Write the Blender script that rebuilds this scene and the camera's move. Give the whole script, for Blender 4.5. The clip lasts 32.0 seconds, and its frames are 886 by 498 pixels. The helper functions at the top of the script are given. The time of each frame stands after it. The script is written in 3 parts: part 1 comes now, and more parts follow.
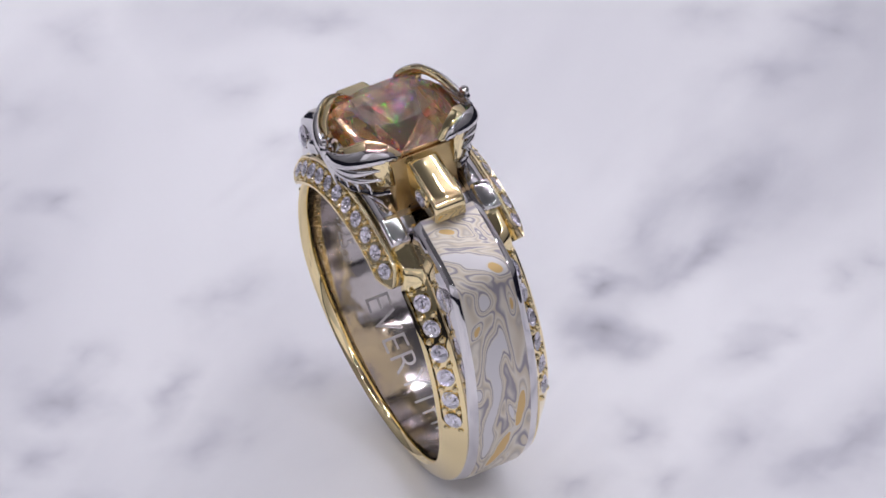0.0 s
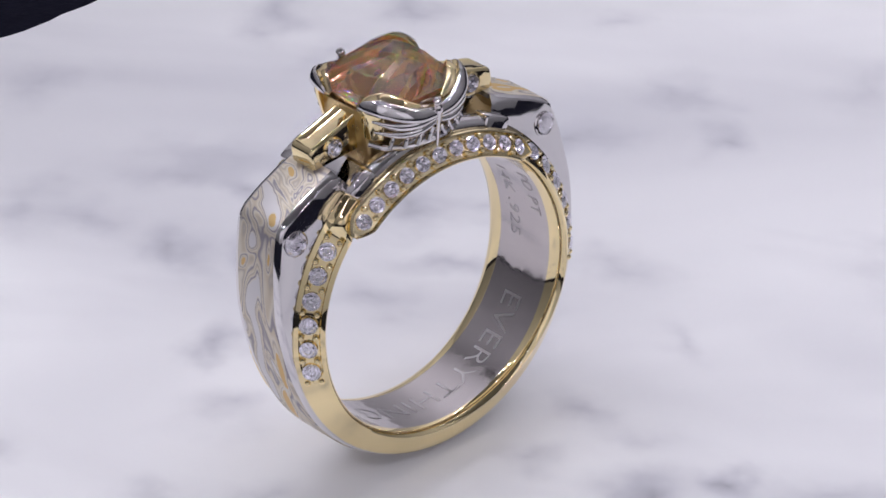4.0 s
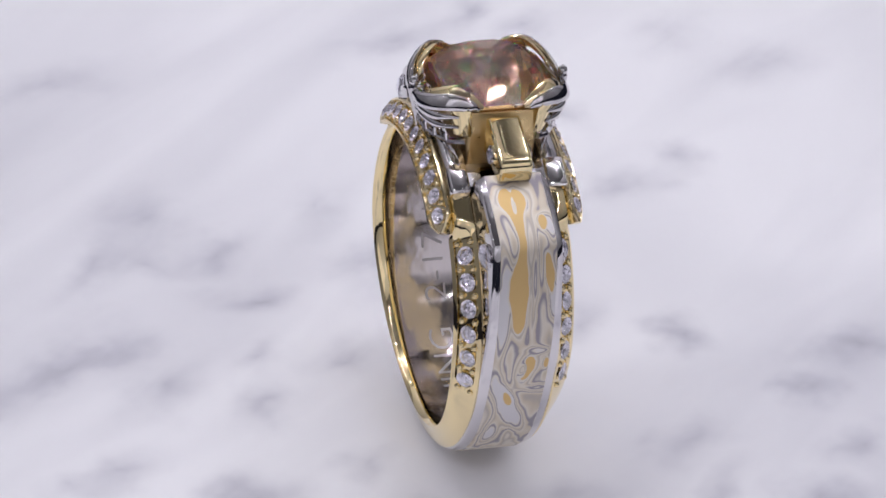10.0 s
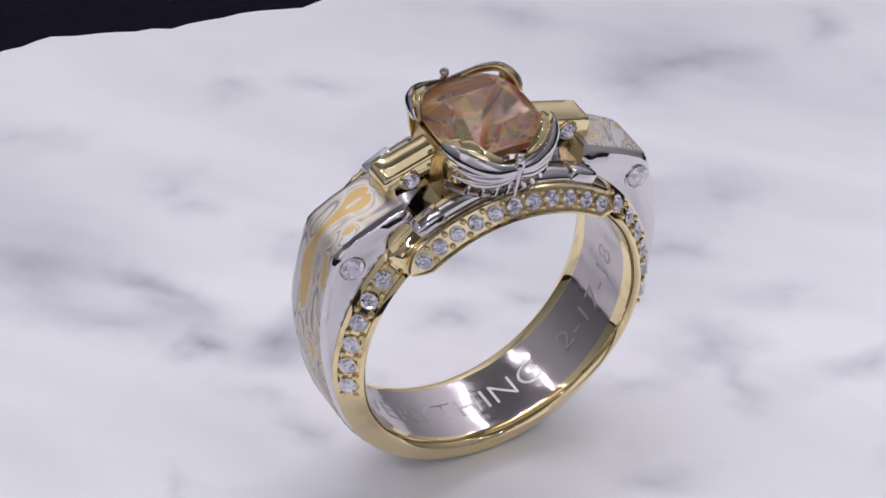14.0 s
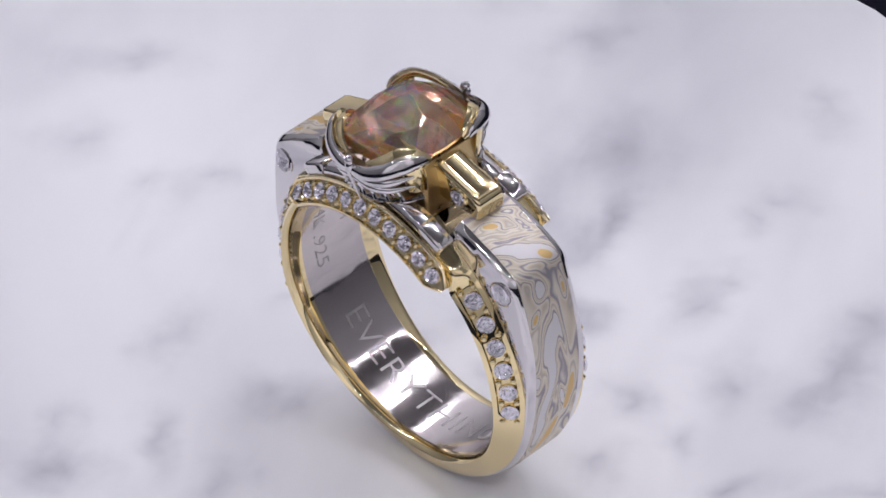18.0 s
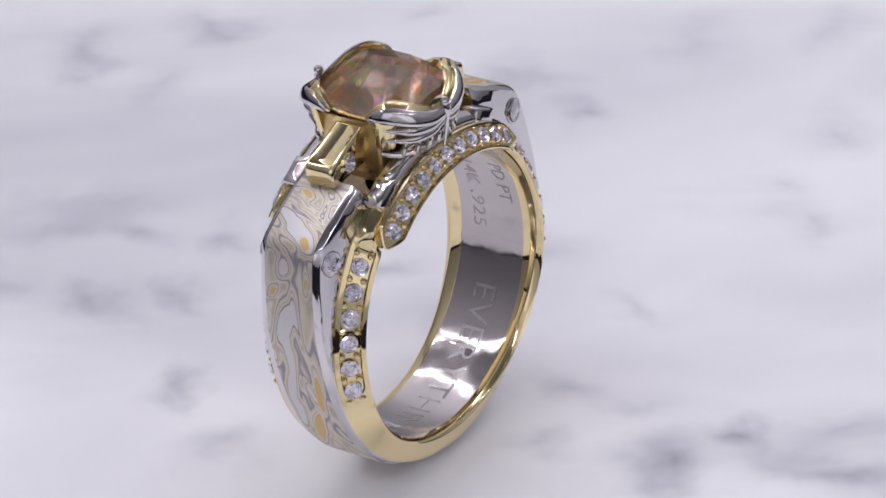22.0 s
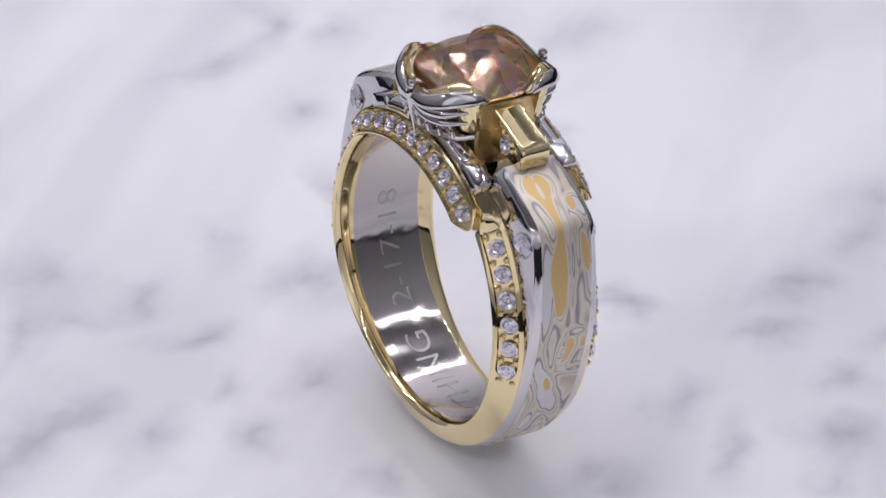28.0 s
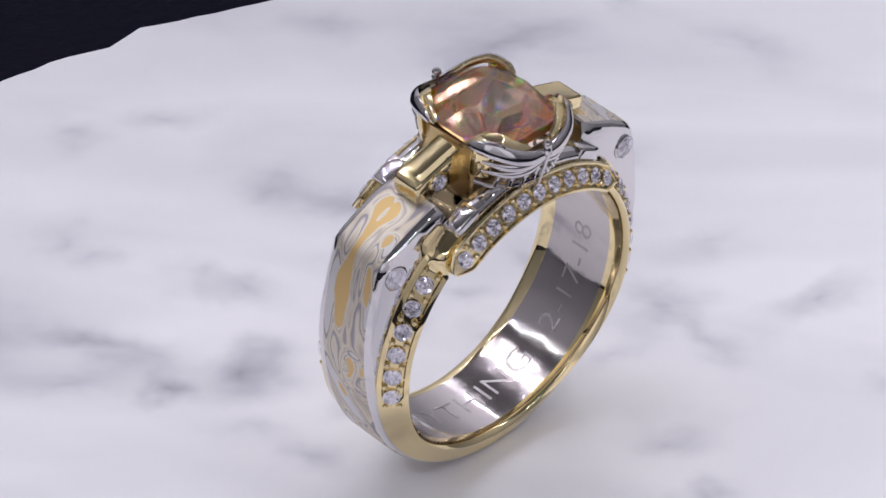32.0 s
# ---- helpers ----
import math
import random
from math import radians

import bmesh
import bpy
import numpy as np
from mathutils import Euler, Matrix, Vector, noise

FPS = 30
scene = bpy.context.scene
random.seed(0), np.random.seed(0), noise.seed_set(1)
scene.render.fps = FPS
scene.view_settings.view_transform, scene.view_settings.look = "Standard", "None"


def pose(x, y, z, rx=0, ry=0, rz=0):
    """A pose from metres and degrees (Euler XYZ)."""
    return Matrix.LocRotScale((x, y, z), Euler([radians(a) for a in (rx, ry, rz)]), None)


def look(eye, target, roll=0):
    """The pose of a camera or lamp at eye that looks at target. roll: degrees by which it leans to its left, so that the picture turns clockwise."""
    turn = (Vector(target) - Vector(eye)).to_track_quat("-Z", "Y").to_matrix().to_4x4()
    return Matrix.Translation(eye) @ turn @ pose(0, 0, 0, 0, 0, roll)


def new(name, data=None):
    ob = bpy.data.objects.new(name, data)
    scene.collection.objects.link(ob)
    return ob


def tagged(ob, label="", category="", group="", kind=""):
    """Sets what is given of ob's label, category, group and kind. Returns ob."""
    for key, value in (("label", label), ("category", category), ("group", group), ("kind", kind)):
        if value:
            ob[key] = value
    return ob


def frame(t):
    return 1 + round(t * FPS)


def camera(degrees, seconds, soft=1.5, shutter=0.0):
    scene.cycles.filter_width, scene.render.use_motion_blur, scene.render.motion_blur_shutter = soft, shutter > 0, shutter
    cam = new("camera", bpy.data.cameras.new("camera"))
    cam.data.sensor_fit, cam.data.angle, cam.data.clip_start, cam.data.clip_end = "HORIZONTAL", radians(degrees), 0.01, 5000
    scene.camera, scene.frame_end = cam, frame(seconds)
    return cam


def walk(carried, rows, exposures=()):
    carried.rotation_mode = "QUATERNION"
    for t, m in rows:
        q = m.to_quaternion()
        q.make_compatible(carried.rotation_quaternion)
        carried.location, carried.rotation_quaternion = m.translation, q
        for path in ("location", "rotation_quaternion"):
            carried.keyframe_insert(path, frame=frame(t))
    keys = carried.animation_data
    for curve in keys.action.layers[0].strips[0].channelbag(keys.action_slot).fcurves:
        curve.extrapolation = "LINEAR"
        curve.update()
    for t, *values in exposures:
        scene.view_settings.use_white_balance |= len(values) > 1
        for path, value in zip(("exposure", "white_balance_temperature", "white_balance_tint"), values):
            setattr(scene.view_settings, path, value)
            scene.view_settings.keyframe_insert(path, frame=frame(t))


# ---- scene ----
cam = camera(11.0, 32.0, soft=1.6)
SPIN = -19.1027                      # degrees per second of the turning slab
EYE = pose(0.0, -0.2445, 0.18503, 90 - 34.882, 0, -0.009) @ pose(0, 0, 0, 0, 0, -1.53)
walk(cam, [(0.0, EYE), (32.0, EYE)])

# ---------------------------------------------------------------- light
MM = 0.001
world = bpy.data.worlds.new("studio_air")
scene.world = world
world.use_nodes = True
bg = world.node_tree.nodes["Background"]
bg.inputs["Color"].default_value = (0.62, 0.62, 0.74, 1)
bg.inputs["Strength"].default_value = 0.10


def area_lamp(name, eye, target, sx, sy, watts, colour=(1, 0.97, 0.98)):
    data = bpy.data.lights.new(name, "AREA")
    data.shape, data.size, data.size_y, data.energy, data.color = "RECTANGLE", sx, sy, watts, colour
    ob = new(name, data)
    ob.matrix_world = look(eye, target)
    return ob


COOL = (0.905, 0.882, 0.985)
# unseen pair of fill lamps, added to brighten metal facing the camera
area_lamp("front_fill_lamp", (-0.30, -0.56, 0.24), (0, 0, 0.02), 0.42, 0.36, 0.19, COOL)
area_lamp("front_fill_lamp", (0.30, -0.56, 0.24), (0, 0, 0.02), 0.42, 0.36, 0.19, COOL)
for k in range(44):                                  # small diodes in a band round the booth, above the table
    turn = radians(8.18 * k)
    diode = bpy.data.lights.new("diode_lamp", "POINT")
    diode.energy, diode.shadow_soft_size, diode.color = 0.106, 0.003, COOL
    new("diode_lamp", diode).location = (0.36 * math.cos(turn), 0.36 * math.sin(turn) + 0.02, 0.42)
for k in range(24):                                  # a strip of brighter diodes high behind the table
    diode = bpy.data.lights.new("strip_diode_lamp", "POINT")
    diode.energy, diode.shadow_soft_size, diode.color = 0.255, 0.0035, COOL
    new("strip_diode_lamp", diode).location = (-0.345 + 0.03 * k, (0.11, 0.21, 0.16)[k % 3], 0.66)
scene.view_settings.exposure = 0.0


# ---------------------------------------------------------------- materials
def material(name, colour, rough=0.3, metal=0.0, ior=1.45):
    m = bpy.data.materials.new(name)
    m.use_nodes = True
    b = m.node_tree.nodes["Principled BSDF"]
    b.inputs["Base Color"].default_value = (*colour, 1)
    b.inputs["Roughness"].default_value = rough
    b.inputs["Metallic"].default_value = metal
    b.inputs["IOR"].default_value = ior
    return m


class Nodes:
    """Short hand for wiring a node tree."""

    def __init__(self, m):
        self.tree = m.node_tree
        self.bsdf = self.tree.nodes["Principled BSDF"]

    def add(self, kind, **inputs):
        n = self.tree.nodes.new(kind)
        for key, value in inputs.items():
            self.put(n.inputs[key.replace("_", " ")], value)
        return n

    def put(self, socket, value):
        if isinstance(value, bpy.types.NodeSocket):
            self.tree.links.new(value, socket)
        else:
            socket.default_value = value

    def math(self, op, a, b=0.0, c=0.0, clamp=False):
        n = self.tree.nodes.new("ShaderNodeMath")
        n.operation, n.use_clamp = op, clamp
        for socket, value in zip(n.inputs, (a, b, c)):
            self.put(socket, value)
        return n.outputs[0]

    def noise(self, vector, scale, detail=3.0, rough=0.5, distortion=0.0):
        n = self.add("ShaderNodeTexNoise", Vector=vector, Scale=scale, Detail=detail, Roughness=rough, Distortion=distortion)
        return n.outputs["Fac"]

    def ramp(self, fac, *stops):
        n = self.tree.nodes.new("ShaderNodeValToRGB")
        self.put(n.inputs["Fac"], fac)
        e = n.color_ramp.elements
        while len(e) < len(stops):
            e.new(0.5)
        for el, (at, col) in zip(e, stops):
            el.position, el.color = at, (*col, 1)
        return n.outputs["Color"]

    def mix(self, fac, a, b):
        n = self.tree.nodes.new("ShaderNodeMix")
        n.data_type = "RGBA"
        self.put(n.inputs["Factor"], fac)
        for socket, value in ((n.inputs[6], a), (n.inputs[7], b)):
            self.put(socket, value if isinstance(value, bpy.types.NodeSocket) else (*value, 1))
        return n.outputs[2]

    def bump(self, height, strength, distance):
        n = self.add("ShaderNodeBump", Height=height, Strength=strength, Distance=distance)
        self.tree.links.new(n.outputs[0], self.bsdf.inputs["Normal"])

    def coords(self, what="Object"):
        return self.tree.nodes.new("ShaderNodeTexCoord").outputs[what]


def polished(name, colour, rough=0.06, wavy=0.10):
    """A polished metal with faint wear: hairline scratches and a slightly uneven gloss."""
    m = material(name, colour, rough, 1.0)
    n = Nodes(m)
    co = n.coords()
    wear = n.noise(co, 900.0, 4.0)
    n.put(n.bsdf.inputs["Roughness"], n.math("MULTIPLY_ADD", wear, rough * 1.6, rough * 0.3))
    n.bump(n.noise(co, 330.0, 2.5), wavy, 0.00008)
    return m


GOLD = polished("yellow_gold", (0.94, 0.785, 0.455), 0.04)
WHITE_GOLD = polished("white_gold", (0.74, 0.715, 0.72), 0.055)
SATIN_GOLD = polished("satin_yellow_gold", (0.80, 0.60, 0.30), 0.30)
# brown reflections inside the ring, put into the liner's white gold as colour
SHADED_LINER_GOLD = polished("shaded_liner_white_gold", (0.58, 0.535, 0.53), 0.10, 0.9)
GRAINED_GOLD = polished("bright_cut_yellow_gold", (0.94, 0.80, 0.50), 0.17, 0.6)
ENGRAVED = material("engraved_groove", (0.52, 0.50, 0.505), 0.45, 1.0)


def clear_crown(name):
    """A clear, brightly reflecting upper half: light passes to the facets below it, part of it glints off."""
    m = material(name, (1, 1, 1), 0.02, 0.0)
    n = Nodes(m)
    clear = n.add("ShaderNodeBsdfTransparent", Color=(0.97, 0.96, 1.0, 1))
    glint = n.add("ShaderNodeBsdfGlossy", Color=(1, 1, 1, 1), Roughness=0.03)
    both = n.add("ShaderNodeMixShader", Fac=0.24)
    n.put(both.inputs[1], clear.outputs[0])
    n.put(both.inputs[2], glint.outputs[0])
    n.put(n.tree.nodes["Material Output"].inputs["Surface"], both.outputs[0])
    return m


PAVILION = material("diamond_back_facets", (0.97, 0.955, 0.98), 0.14, 1.0)
DIAMOND = clear_crown("white_diamond")


def fiery(name, red, green, blue):
    """A dispersive crown: each primary is bent by its own index, so that edges break into colours."""
    m = material(name, (1, 1, 1), 0.0)
    n = Nodes(m)
    total = None
    for colour, ior in ((red, 1.63), (green, 1.64), (blue, 1.652)):
        g = n.add("ShaderNodeBsdfRefraction", Color=(*colour, 1), Roughness=0.0, IOR=ior)
        if total is None:
            total = g.outputs[0]
        else:
            both = n.add("ShaderNodeAddShader")
            n.put(both.inputs[0], total)
            n.put(both.inputs[1], g.outputs[0])
            total = both.outputs[0]
    clear = n.add("ShaderNodeBsdfTransparent", Color=(0.94, 0.82, 0.75, 1))
    glint = n.add("ShaderNodeBsdfGlossy", Color=(1, 1, 1, 1), Roughness=0.02)
    for fac, second in ((0.55, clear), (0.06, glint)):
        both = n.add("ShaderNodeMixShader", Fac=fac)
        n.put(both.inputs[1], total)
        n.put(both.inputs[2], second.outputs[0])
        total = both.outputs[0]
    n.put(n.tree.nodes["Material Output"].inputs["Surface"], total)
    return m


CHAMPAGNE = fiery("champagne_stone", (0.99, 0, 0), (0, 0.96, 0), (0, 0, 0.94))
CHAMPAGNE_BACK = material("champagne_back_facets", (1.0, 0.83, 0.71), 0.09, 1.0)


def mokume(name, seed, silvers, golds, holes, crosswise=0.0):
    """Wood-grain metal, brushed: tan ground with fine contour lines, grey palladium outlines round long silver pools, yellow gold pools with pale rims.
    Pools: along, across, half length, half width (mm), turn, height."""
    m = material(name, (0.66, 0.60, 0.50), 0.5, 0.65)
    n = Nodes(m)
    uv = n.coords("UV")
    wob = n.add("ShaderNodeTexNoise", Vector=uv, Scale=0.8, Detail=1.5)
    off = n.tree.nodes.new("ShaderNodeVectorMath")
    off.operation = "MULTIPLY_ADD"
    n.put(off.inputs[0], wob.outputs["Color"])
    off.inputs[1].default_value = (0.5, 0.26, 0)
    n.put(off.inputs[2], uv)
    back = n.add("ShaderNodeMapping", Vector=off.outputs[0], Location=(-0.25, -0.13, 0))
    flow = back.outputs[0]

    def hills(rows):
        total = 0.0
        for u, v, a, b, turn, high in rows:
            at = n.tree.nodes.new("ShaderNodeMapping")
            at.vector_type = "TEXTURE"
            n.put(at.inputs["Vector"], flow)
            at.inputs["Location"].default_value, at.inputs["Scale"].default_value = (u, v, 0), (a, b, 1)
            at.inputs["Rotation"].default_value = (0, 0, radians(turn))
            ln = n.tree.nodes.new("ShaderNodeVectorMath")
            ln.operation = "LENGTH"
            n.put(ln.inputs[0], at.outputs[0])
            total = n.math("MULTIPLY_ADD", n.math("EXPONENT", n.math("MULTIPLY", n.math("POWER", ln.outputs["Value"], 2.0), -0.7)), high, total)
        return total

    gold = n.math("SUBTRACT", hills(golds), hills(holes))
    mp = n.add("ShaderNodeMapping", Vector=uv, Location=(seed, seed * 0.37, 0), Scale=(0.28, 0.80, 1))
    across = n.add("ShaderNodeMapping", Vector=uv, Location=(seed * 1.7, 0.4, 0), Rotation=(0, 0, radians(20)), Scale=(0.85, 0.20, 1))
    split = n.add("ShaderNodeSeparateXYZ", Vector=uv)
    upper = n.math("MULTIPLY", n.math("SUBTRACT", split.outputs[0], 7.9), 2.5, clamp=True)
    upper = n.math("MULTIPLY", upper, crosswise)                 # grain may run across on the upper face
    grain = n.mix(upper, n.noise(mp.outputs[0], 1.0, 1.0, 0.3, 0.5), n.noise(across.outputs[0], 1.0, 0.6, 0.3, 0.3))
    ground = n.math("MULTIPLY_ADD", grain, 0.50, -0.12)
    h = n.math("MULTIPLY_ADD", n.math("MAXIMUM", gold, 0.0), 0.62, n.math("ADD", ground, hills(silvers)))
    tan, pale, dull, lead, bright = (0.68, 0.605, 0.48), (0.79, 0.74, 0.645), (0.55, 0.50, 0.44), (0.38, 0.35, 0.375), (0.76, 0.74, 0.74)
    col = n.ramp(h, (0.0, tan), (0.05, pale), (0.09, dull), (0.12, tan), (0.17, pale), (0.205, lead), (0.225, lead), (0.24, tan), (0.31, pale), (0.35, dull), (0.38, tan),
                 (0.44, pale), (0.48, lead), (0.515, lead), (0.55, pale), (0.60, bright), (1.0, bright))
    col = n.mix(n.math("GREATER_THAN", gold, 0.40), col, (0.76, 0.72, 0.65))
    col = n.mix(n.math("GREATER_THAN", gold, 0.50), col, (0.76, 0.545, 0.245))
    n.put(n.bsdf.inputs["Base Color"], col)
    n.put(n.bsdf.inputs["Roughness"], n.math("MULTIPLY_ADD", n.noise(n.coords(), 2500.0, 2.0), 0.14, 0.45))
    n.bump(h, 0.10, 0.00004)
    return m


MOKUME_PALE = mokume("wood_grain_metal_pale", 3.1,
                     [(9.2, 0.0, 1.9, 0.40, 64, 0.90), (10.75, -1.15, 0.5, 0.26, 20, 0.5), (6.94, 0.38, 0.42, 0.40, 0, 0.75), (3.6, 0.45, 1.30, 0.48, -22, 0.92), (1.2, 0.50, 1.1, 0.28, -5, 0.82),
                      (-1.2, 0.95, 1.5, 0.28, -18, 0.82), (-4.0, 1.25, 1.5, 0.32, -5, 0.82), (-1.5, -0.40, 0.9, 0.20, 10, 0.62), (1.0, 1.80, 0.5, 0.26, 0, 0.6), (10.1, 0.1, 0.13, 2.6, -20, 0.30),
                      (10.47, 0.2, 0.13, 2.6, -20, 0.30), (10.85, 0.4, 0.13, 2.0, -20, 0.30), (11.6, -0.9, 0.2, 0.8, -20, 0.32), (3.6, -0.55, 1.9, 0.20, 8, 0.34), (8.1, 1.1, 0.28, 0.9, -35, 0.40)],
                     [(8.55, -1.05, 0.5, 0.26, 56, 0.9), (11.35, 0.68, 0.20, 0.55, -20, 0.85), (6.4, -1.42, 0.5, 0.15, 0, 0.8), (5.5, 1.2, 0.42, 0.18, -40, 0.8), (-1.4, -1.10, 1.6, 0.27, -5, 0.95),
                      (-5.6, 0.30, 2.1, 0.38, -18, 0.95)], [], 1.0)
MOKUME_WARM = mokume("wood_grain_metal_warm", 8.4,
                     [(-3.3, -0.35, 2.5, 0.50, -24, 0.95), (4.6, -1.50, 2.6, 0.34, 0, 0.75), (4.8, 1.80, 0.9, 0.30, 0, 0.6), (9.0, 1.70, 0.6, 0.26, 0, 0.5), (6.2, 0.45, 2.8, 0.16, 0, 0.30),
                      (1.6, 1.30, 0.22, 0.8, 10, 0.36), (-1.6, 1.30, 0.30, 0.9, 10, 0.40), (-6.5, -1.0, 1.2, 0.4, 0, 0.5)],
                     [(10.9, -0.50, 0.75, 0.85, 0, 1.0), (9.7, -0.42, 0.9, 0.40, 0, 0.85), (8.2, -0.38, 0.7, 0.20, 0, 0.9), (7.0, -0.45, 0.6, 0.30, 0, 0.8), (5.9, -0.66, 1.1, 0.60, 0, 1.0),
                      (4.0, -0.45, 1.1, 0.40, 0, 0.95), (9.4, 1.20, 0.42, 0.30, 0, 0.9), (6.6, 1.40, 1.2, 0.28, -8, 0.95), (0.2, 0.42, 1.1, 0.50, 15, 0.9),
                      (0.6, 1.66, 0.4, 0.18, 0, 0.85), (-2.5, -0.50, 0.7, 0.22, -25, 0.9)],
                     [(10.5, -0.45, 0.70, 0.21, 0, 1.0), (0.1, 0.20, 0.40, 0.22, 0, 0.8), (5.2, -0.55, 0.3, 0.2, 0, 0.5)])

# grey veins of the marble: x, y, direction, half length, half width (mm, degrees), depth
VEINS_A = [(4.3, -14.3, 82, 1.8, 2.2, 0.75), (10.3, -21.3, 95, 7.7, 1.8, 0.35), (14.9, -23, 123, 4.1, 1.2, 0.25), (16.5, -31.4, 76, 4.8, 3.2, 0.45), (29, -39.9, 105, 4, 1.6, 0.35),
           (31.9, -48, 72, 2.4, 1.4, 0.35), (4.4, -31.2, 63, 1.2, 1.4, 0.3), (-9.8, -18.3, 71, 2.1, 1.8, 0.4), (-15.4, -20.5, 97, 3.2, 1.3, 0.3), (0.3, -25.2, 92, 2, 0.9, 0.25),
           (14.7, 21.9, 98, 1.2, 1.5, 0.5), (10.1, 26.6, 14, 1.6, 1.1, 0.4), (12.8, 15.3, 147, 3.2, 0.7, 0.4), (5.2, 15.6, 113, 2.4, 1.1, 0.35), (20.9, 6.8, 129, 3, 1, 0.25)]
VEINS_B = [(10.6, 5.4, 89, 1.5, 1.4, 0.35), (44.9, -3.5, 105, 3.5, 1.7, 0.25), (56.9, 3.6, 76, 1.7, 2, 0.25), (50.4, -13.3, 37, 3.7, 1.1, 0.3), (28.2, 21, 63, 1.6, 2, 0.4),
           (49.4, 12, 63, 2.5, 1.9, 0.2), (37.7, -40.2, 71, 2.6, 1.6, 0.25), (23.4, 48.8, 132, 2.3, 1.6, 0.5), (32.3, 43, 123, 2.4, 1.2, 0.4), (22.4, 41.9, 111, 1.4, 1.5, 0.25),
           (4.6, 37, 142, 4.3, 1.1, 0.3), (7, 31.3, 73, 2.4, 0.7, 0.4), (-1.1, 28.2, 105, 1.3, 1.2, 0.4), (-5.8, 18, 138, 0.9, 1.2, 0.6), (-3.5, 35.7, 110, 1.7, 1.2, 0.4)]
VEINS_C = [(9.1, 35.9, 133, 4.1, 0.9, 0.25), (37.1, 14.7, 91, 1.3, 1.2, 0.45), (39.5, 19.8, 118, 2.3, 0.9, 0.25), (10.7, -16.2, 141, 0.7, 0.7, 0.6), (8.9, -3.7, 108, 1.4, 1.1, 0.4),
           (2.7, -6.4, 120, 1.1, 0.9, 0.3), (35.3, -5.1, 118, 2, 1.1, 0.2), (17.9, -3.3, 82, 2.8, 0.5, 0.2), (-10.3, 10.6, 122, 3, 1.5, 0.3), (33.9, -8.5, 128, 1.2, 1, 0.25),
           (41.7, 30.5, 127, 0.9, 0.8, 0.25), (-19.4, 1.5, 57, 2.2, 2.8, 0.55), (-38.8, 11.5, 9, 2.4, 1.4, 0.35), (-27.6, 8.4, 173, 3.8, 0.9, 0.45), (-34.7, 18.4, 7, 2.2, 0.8, 0.25)]
VEINS_D = [(-6.1, 40.1, 33, 2.9, 1.9, 0.35), (-18.3, -8.7, 88, 2.5, 0.8, 0.5), (-10.5, -4.2, 45, 1, 1.2, 0.35), (-6.5, -10.1, 55, 1.2, 1.3, 0.4), (17.8, 17.9, 136, 2.1, 0.6, 0.25),
           (-27.8, -2.3, 144, 3, 0.9, 0.25), (-24.3, -14.1, 52, 1.4, 1.2, 0.25), (4, 51.8, 176, 2.4, 1.4, 0.25), (-37, 34.6, 15, 2.2, 1.9, 0.25), (-43.6, 29.2, 47, 2.2, 1.9, 0.25),
           (-11.3, -28.9, 60, 2.2, 1.6, 0.4), (-13.6, -23.6, 107, 3.4, 0.8, 0.35), (-32.4, -30.4, 98, 3.3, 1.5, 0.4), (-36.1, -33.6, 117, 4.9, 1.5, 0.3), (-24.1, -18.6, 124, 5, 1.2, 0.35)]
VEINS_E = [(-30, -13.8, 135, 2.5, 2.3, 0.35), (-11.7, -10.5, 122, 0.9, 1.2, 0.3), (-1.5, -21.3, 141, 2.4, 1, 0.3), (-47.7, 8, 105, 3.4, 0.9, 0.35), (-50.8, 13.5, 161, 2.9, 1, 0.4),
           (-47.4, 18, 106, 1.5, 1.2, 0.4), (2.2, 24.2, 70, 0.6, 0.8, 0.4), (-24.5, 19.9, 118, 1.1, 1.2, 0.35), (-26.9, 23.8, 99, 1.2, 1, 0.3), (-20.2, 6.3, 105, 1.6, 0.8, 0.25),
           (-49, -18.8, 98, 4.9, 1.6, 0.3), (10.4, -24.9, 105, 2.6, 0.7, 0.35), (-48.8, -30, 92, 1.8, 1.2, 0.4), (-36.6, -30.4, 155, 5.1, 1.4, 0.5), (-24.1, -10.2, 172, 1.4, 1.1, 0.35)]
VEINS_F = [(4, -35.1, 27, 2.9, 0.9, 0.25), (-4.8, -45.5, 164, 1.7, 1.2, 0.35), (-12.2, -43.1, 139, 2.5, 1, 0.4), (9.3, -45.7, 168, 2.1, 1.1, 0.25), (9.4, -8.8, 132, 2.2, 0.8, 0.25),
           (-13.4, 1.8, 170, 1.5, 0.9, 0.25), (-28.8, -42.7, 137, 3.4, 1.4, 0.3)]


